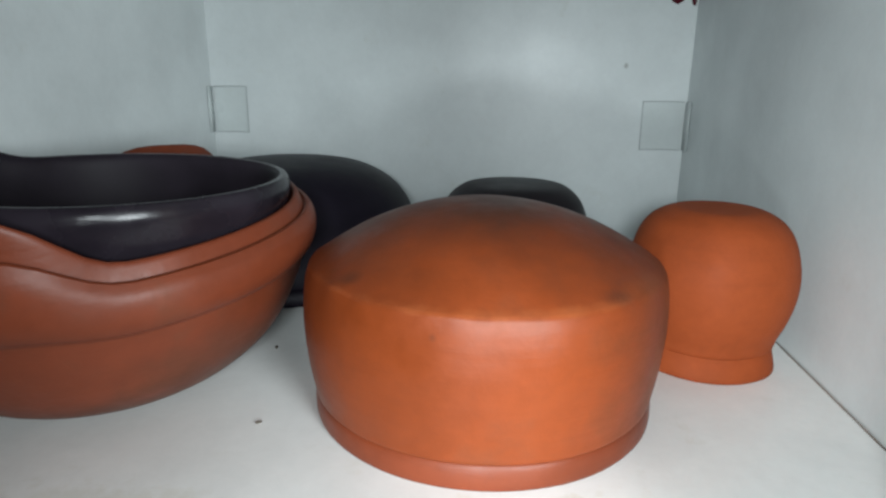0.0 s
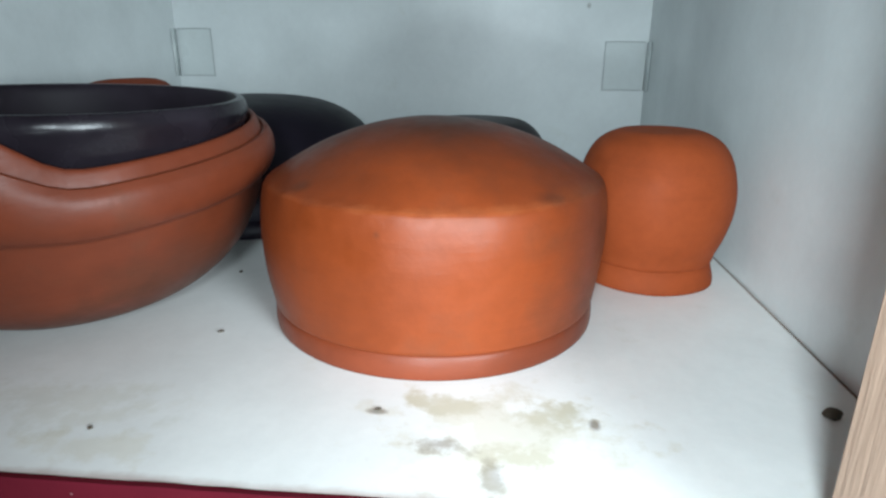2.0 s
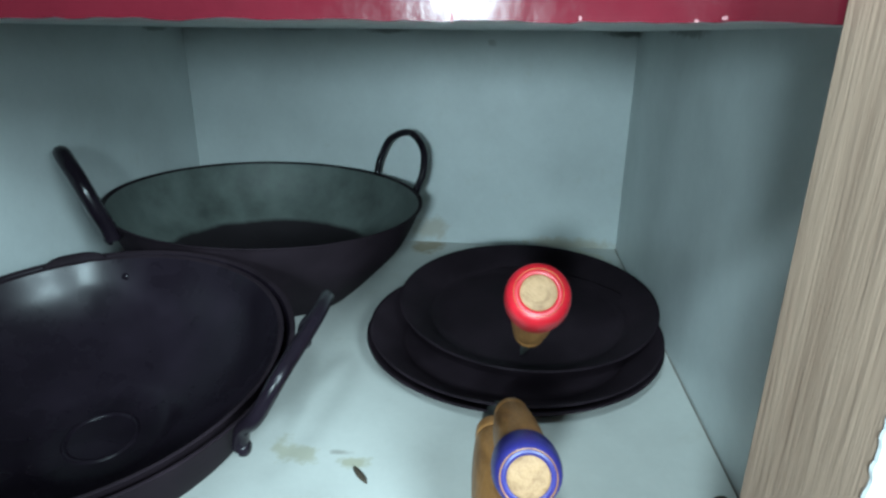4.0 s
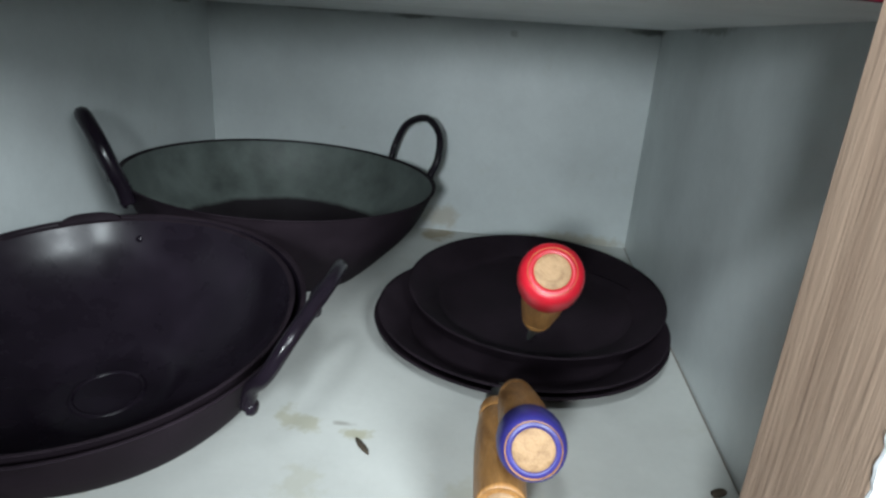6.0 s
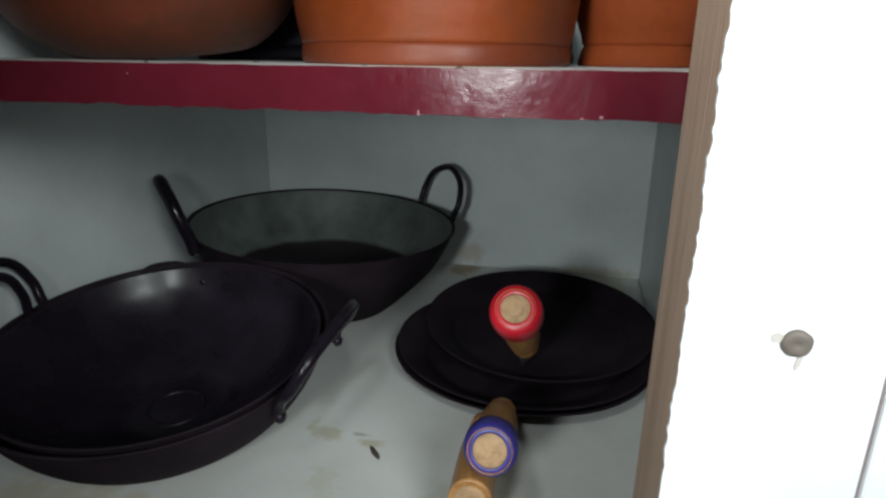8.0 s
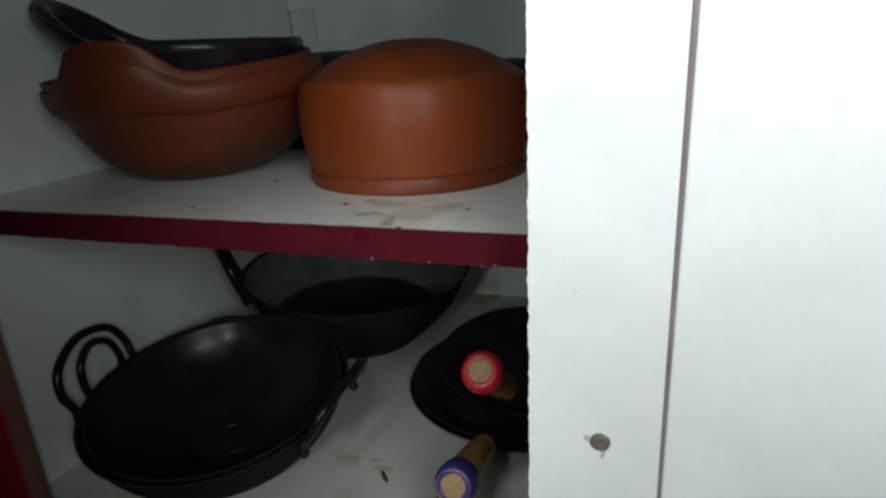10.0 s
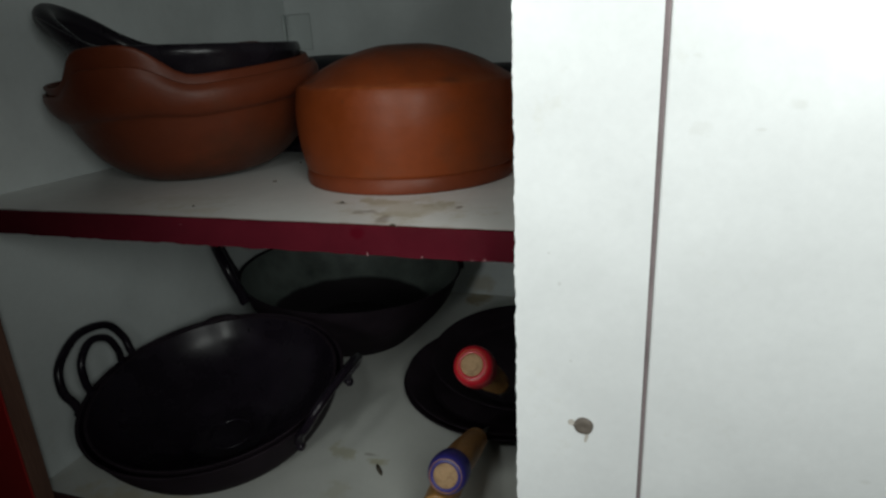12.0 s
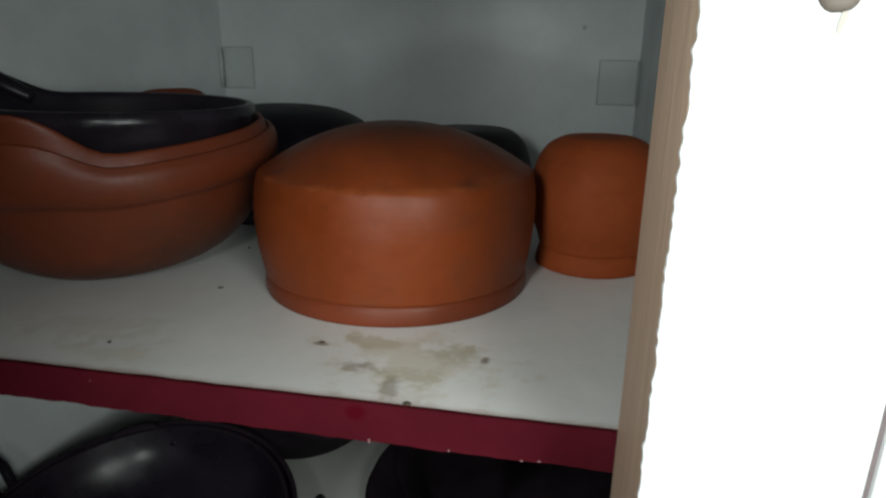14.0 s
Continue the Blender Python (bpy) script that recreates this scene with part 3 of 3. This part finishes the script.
def dark_dome(name, at, radius, height, material, label, seed, round_top=True):
    ob = thing(name, at, label, "pot")
    R, Ht = radius, height
    top = [(0.0, Ht), (0.3 * R, 0.985 * Ht), (0.55 * R, 0.93 * Ht), (0.76 * R, 0.80 * Ht)] if round_top else [(0.0, Ht), (0.4 * R, 0.995 * Ht), (0.62 * R, 0.96 * Ht), (0.80 * R, 0.82 * Ht)]
    part("body", lathe(top + [(0.90 * R, 0.60 * Ht), (0.97 * R, 0.36 * Ht), (0.985 * R, 0.14 * Ht), (0.93 * R, 0.13 * Ht), (0.85 * R, 0.5 * Ht), (0.5 * R, 0.85 * Ht), (0.0, 0.92 * Ht)], 80, 4, wobble=0.01, seed=seed), material, ob)
    part("rim", lathe([(0.965 * R, 0.139 * Ht), (1.0 * R, 0.12 * Ht), (1.015 * R, 0.06 * Ht), (1.0 * R, 0.0), (0.94 * R, 0.0), (0.93 * R, 0.139 * Ht)], 80, 3, wobble=0.01, seed=seed), material, ob)
    return ob


dark_dome("black_pot", (-0.385, 0.392, ZU), 0.120, 0.103, M_DARKPOT, "black smoked pot standing upside down behind the bowls", 2)
dark_dome("brown_pot", (-0.181, 0.395, ZU), 0.074, 0.0845, M_SMOKED, "dark brown smoked pot upside down by the back", 5, False)

# ================= lower shelf: iron pans =================
def loop_handle(parent, angle, radius, z, half, rise, lean, bar, material):
    """A round bar loop riveted to the outside of a rim."""
    ca, sa = math.cos(radians(angle)), math.sin(radians(angle))

    def at(out, along, up):
        return (ca * (radius + out) - sa * along, sa * (radius + out) + ca * along, z + up)
    sag = radius - math.sqrt(radius ** 2 - half ** 2)
    pts = [at(-0.001 - 0.4 * sag, -half, -0.010), at(0.002 - 0.4 * sag, -half, 0.002), at(lean * 0.35, -half * 1.04, rise * 0.35), at(lean * 0.75, -half * 0.78, rise * 0.78), at(lean, 0, rise),
           at(lean * 0.75, half * 0.78, rise * 0.78), at(lean * 0.35, half * 1.04, rise * 0.35), at(0.002 - 0.4 * sag, half, 0.002), at(-0.001 - 0.4 * sag, half, -0.010)]
    h = part("handle", tube(pts, bar, 10), material, parent, "bent iron bar loop handle")
    for s in (-1, 1):
        part("rivet", lathe([(0, 0.0025), (0.003, 0.002), (0.0045, 0.0), (0.0045, -0.002)], 12, 2), material, h, "", pose(*at(0.002 - 0.4 * sag, s * half, -0.010)) @ pose(0, 0, 0, 0, 0, angle) @ pose(0, 0, 0, 0, 90, 0))
    return h


def iron_wok(name, at, tilt, R, Ht, base, inside, handles, label, in_label, group="", hollow=((0.88, 0.62), (0.73, 0.33))):
    ob = thing(name, at, label, "wok", group)
    ob.matrix_basis = pose(*at, *tilt)
    part("bowl", lathe([(0.0, 0.0), (base, 0.0), (base + 0.012, 0.003), (0.74 * R, 0.31 * Ht), (0.89 * R, 0.61 * Ht), (0.99 * R, 0.985 * Ht), (R, Ht), (0.99 * R, 1.012 * Ht), (0.975 * R, Ht)], 96, 4, wobble=0.004), M_IRON_MATT, ob)
    part("lining", lathe([(0.975 * R, Ht)] + [(r * R, z * Ht) for r, z in hollow] + [(base + 0.008, 0.045 * Ht + 0.002), (base - 0.004, 0.0035), (0.0, 0.0035)], 96, 4, wobble=0.004), inside, ob, in_label)
    for angle, half, rise, lean, bar in handles:
        loop_handle(ob, angle, R, Ht, half, rise, lean, bar, M_IRON)
    return ob


# grey-green inner wall with a dark seasoned bottom
M_KADHAI = iron("kadhai_inside", (0.115, 0.135, 0.125), 0.5, 0.25)
nt = M_KADHAI.node_tree
b = nt.nodes["Principled BSDF"]
old = b.inputs["Base Color"].links[0].from_socket
sep = nt.nodes.new("ShaderNodeSeparateXYZ")
nt.links.new(coords(nt), sep.inputs[0])
edge = calc(nt, "ADD", sep.outputs["Z"], calc(nt, "MULTIPLY", calc(nt, "SUBTRACT", noise_tex(nt, coords(nt), 30, 4), 0.5), 0.006))
nt.links.new(mix(nt, ramp(nt, calc(nt, "MULTIPLY", edge, 10.0), [(0.31, (0, 0, 0)), (0.35, (1, 1, 1))]), (0.013, 0.009, 0.012), old), b.inputs["Base Color"])

iron_wok("kadhai", (-0.382, 0.382, ZL + 0.005), (0.5, 3.0, 0), 0.152, 0.094, 0.075, M_KADHAI,
         [(44, 0.041, 0.055, 0.016, 0.0040), (222, 0.036, 0.056, 0.021, 0.0066)], "deep iron pan with grey inside and two loop handles", "grey-green iron inside with a dark seasoned bottom")
big_wok = iron_wok("wok", (-0.3906, 0.1074, ZL + 0.0060), (7.4, 1.57, 0), 0.1245, 0.0753, 0.043, M_IRON,
         [(189, 0.044, 0.050, 0.011, 0.0041), (-2, 0.045, 0.040, 0.023, 0.0042)], "black iron wok with two loop handles", "smooth black seasoned inside", "nested woks")
small_wok = iron_wok("wok", (-0.3904, 0.1067, ZL + 0.0116), (7.4, 1.57, 0), 0.1175, 0.0697, 0.03, M_IRON,
         [(190, 0.025, 0.044, 0.005, 0.0037)], "smaller black iron wok nested in another wok", "glossy black seasoned inside", "nested woks", ((0.90, 0.75), (0.80, 0.54), (0.70, 0.40), (0.55, 0.25), (0.40, 0.14)))
part("base_ring", lathe([(0.0185, 0.0030), (0.0195, 0.0042), (0.0208, 0.0047), (0.0220, 0.0042), (0.0228, 0.0030)], 64, 3), M_IRON, small_wok, "pressed ring round the flat bottom")


def rim_ear(parent, angle, half, R, low, high):
    """A flat rounded ear riveted inside a rim, standing a little above it."""
    bm, n, rings = bmesh.new(), 20, []
    for k in range(n + 1):
        u = 2 * k / n - 1
        a, top = radians(angle + half * u), low + (high - low) * max(0.0, 1 - abs(u) ** 3.2) ** 0.5
        ca, sa = math.cos(a), math.sin(a)
        slope = 0.28 * (top - low)
        rings.append([bm.verts.new(c) for c in ((R * ca, R * sa, low), ((R + slope) * ca, (R + slope) * sa, top), ((R + slope - 0.003) * ca, (R + slope - 0.003) * sa, top), ((R - 0.003) * ca, (R - 0.003) * sa, low))])
    for p, q in zip(rings, rings[1:]):
        for k in range(4):
            bm.faces.new((p[k], p[(k + 1) % 4], q[(k + 1) % 4], q[k]))
    bm.faces.new(rings[0])
    bm.faces.new(rings[-1][::-1])
    bmesh.ops.remove_doubles(bm, verts=bm.verts, dist=0.00002)
    ear = part("ear", bm, M_IRON_MATT, parent, "flat iron ear on the rim")
    a = radians(angle - half - 5)
    part("rivet", lathe([(0, 0.0022), (0.0022, 0.0018), (0.0034, 0.0), (0.0034, -0.002)], 12, 2), M_IRON, ear, "", pose((R - 0.0085) * math.cos(a), (R - 0.0085) * math.sin(a), low - 0.006) @ pose(0, 0, 0, 0, 0, angle - half - 5) @ pose(0, 0, 0, 0, -75, 0))


rim_ear(small_wok, 124, 11, 0.1182, 0.0630, 0.0755)


def griddle(name, at, tilt, R, handle_from, handle_to, cap, label, group, cap_label, swell=1.0):
    """A shallow iron pan with a steel strap, a turned wooden grip and a capped end."""
    ob = thing(name, at, label, "griddle pan", group)
    turn = pose(*at, *tilt)
    ob.matrix_basis = turn
    part("pan", lathe([(0.0, 0.0), (0.70 * R, 0.0), (0.80 * R, 0.003), (0.985 * R, 0.016), (R, 0.0175), (0.99 * R, 0.0185), (0.79 * R, 0.0055), (0.70 * R, 0.0026), (0.0, 0.0026)], 96, 3, wobble=0.006, seed=R * 50), M_IRON_MATT, ob)
    inv = turn.inverted()
    a, c = inv @ Vector(handle_from), inv @ Vector(handle_to)
    d = (c - a).normalized()
    length = (c - a).length
    part("strap", tube([a - d * 0.035 - Vector((0, 0, 0.004)), a, a + d * 0.02], 0.008, 8, 0.3), M_SHANK, ob, "grey steel handle strap")
    m = Matrix.Translation(a) @ d.to_track_quat("Z", "Y").to_matrix().to_4x4()
    grip = part("grip", lathe([(0.0, 0.0), (0.0085, 0.0), (0.0105, 0.004), (0.0108, 0.012), (0.0100, 0.014), (0.0115, 0.02), (0.0132, 0.5 * length), (0.0128, length - 0.004), (0.0115, length), (0.0, length)], 28, 3), M_GRIP, ob, "turned varnished wooden grip", m)
    if cap:
        part("cap", lathe([(0.0134, length - 0.022), (0.0155 * swell, length - 0.020), (0.0159 * swell, length - 0.008), (0.0142 * swell, length - 0.001), (0.0100, length + 0.001), (0.0096, length - 0.002)], 28, 3), cap, grip, cap_label)
    part("end_grain", lathe([(0.0, length + 0.0012), (0.007, length + 0.0012), (0.0097, length + 0.0004), (0.0099, length - 0.001)], 24, 2), M_ENDGRAIN, grip, "pale sawn end of the grip")
    return ob


griddle("griddle_pan", (-0.1325, 0.278, ZL), (0, 0, 0), 0.1225, (-0.146, 0.130, 0.196), (-0.1407, 0.0296, 0.2096), None, "black iron griddle with a plain wooden grip", "stacked griddle pans", "")
griddle("griddle_pan", (-0.1315, 0.280, ZL + 0.006), (1, 0, 0), 0.121, (-0.135, 0.135, 0.205), (-0.130, 0.028, 0.247), M_CAP_BLUE, "black iron griddle with a blue-capped wooden grip", "stacked griddle pans", "blue plastic cap ring")
griddle("griddle_pan", (-0.120, 0.315, ZL + 0.0150), (4.5, 0, 0), 0.113, (-0.124, 0.185, 0.235), (-0.126, 0.097, 0.304), M_CAP_RED, "black iron griddle with a red-capped wooden grip", "stacked griddle pans", "red plastic cap ring", 1.1)

# ================= crumbs and marks =================
def crumb(x, y, z, size, turn, label="dark dry crumb lying on the shelf"):
    bm = bmesh.new()
    bmesh.ops.create_icosphere(bm, subdivisions=2, radius=1)
    for vert in bm.verts:
        k = 1 + 0.3 * noise.noise(vert.co * 2 + Vector((x * 90, y * 90, 0)))
        vert.co = Vector((vert.co.x * size[0] * k, vert.co.y * size[1] * k, vert.co.z * size[2] * k + size[2] * 0.8))
    ob = part("crumb", bm, M_CRUMB, None, "", pose(x, y, z, 0, 0, turn))
    tagged(ob, label, "crumb", "crumbs on the shelves")


crumb(-0.2255, 0.107, ZL, (0.009, 0.0022, 0.001), -50, "thin dry dark husk lying on the shelf")
crumb(-0.0193, 0.067, ZU, (0.004, 0.003, 0.0025), 20)
crumb(-0.013, 0.108, ZL, (0.006, 0.003, 0.002), 30)
crumb(-0.147, 0.004, ZU - 0.0004, (0.002, 0.0014, 0.0008), 0)

for x, z, w, h in ((-0.1636, 0.4316, 0.0005, 0.0013), (-0.0875, 0.4322, 0.0009, 0.0006), (-0.095, 0.4314, 0.0007, 0.0005), (-0.127, 0.4318, 0.0005, 0.0007), (-0.305, 0.4455, 0.0005, 0.0004)):
    paint_chip(upper, x, z, w, h)

# dried crimson paint runs at the top of the back corner
for x, z, w, h in ((-0.020, 0.712, 0.010, 0.012), (-0.004, 0.711, 0.0035, 0.012)):
    bm = bmesh.new()
    bmesh.ops.create_icosphere(bm, subdivisions=2, radius=1)
    for vert in bm.verts:
        vert.co = Vector((vert.co.x * w, vert.co.y * 0.0012, vert.co.z * h)) * (1 + 0.25 * noise.noise(vert.co * 2 + Vector((x * 300, 0, 0))))
    tagged(part("paint_run", bm, M_RED, None, "", pose(x, YB - 0.0006, z)), "dried crimson paint run on the white back", "paint run", "paint runs in the corner")

crumb(-0.330, 0.2055, ZU, (0.0011, 0.0020, 0.0008), 20)
crumb(-0.304, 0.1175, ZU, (0.0018, 0.0009, 0.0006), 35)
crumb(-0.318, 0.030, ZU, (0.0010, 0.0012, 0.0006), 10)
crumb(-0.207, 0.054, ZU, (0.0016, 0.0009, 0.0006), 15)
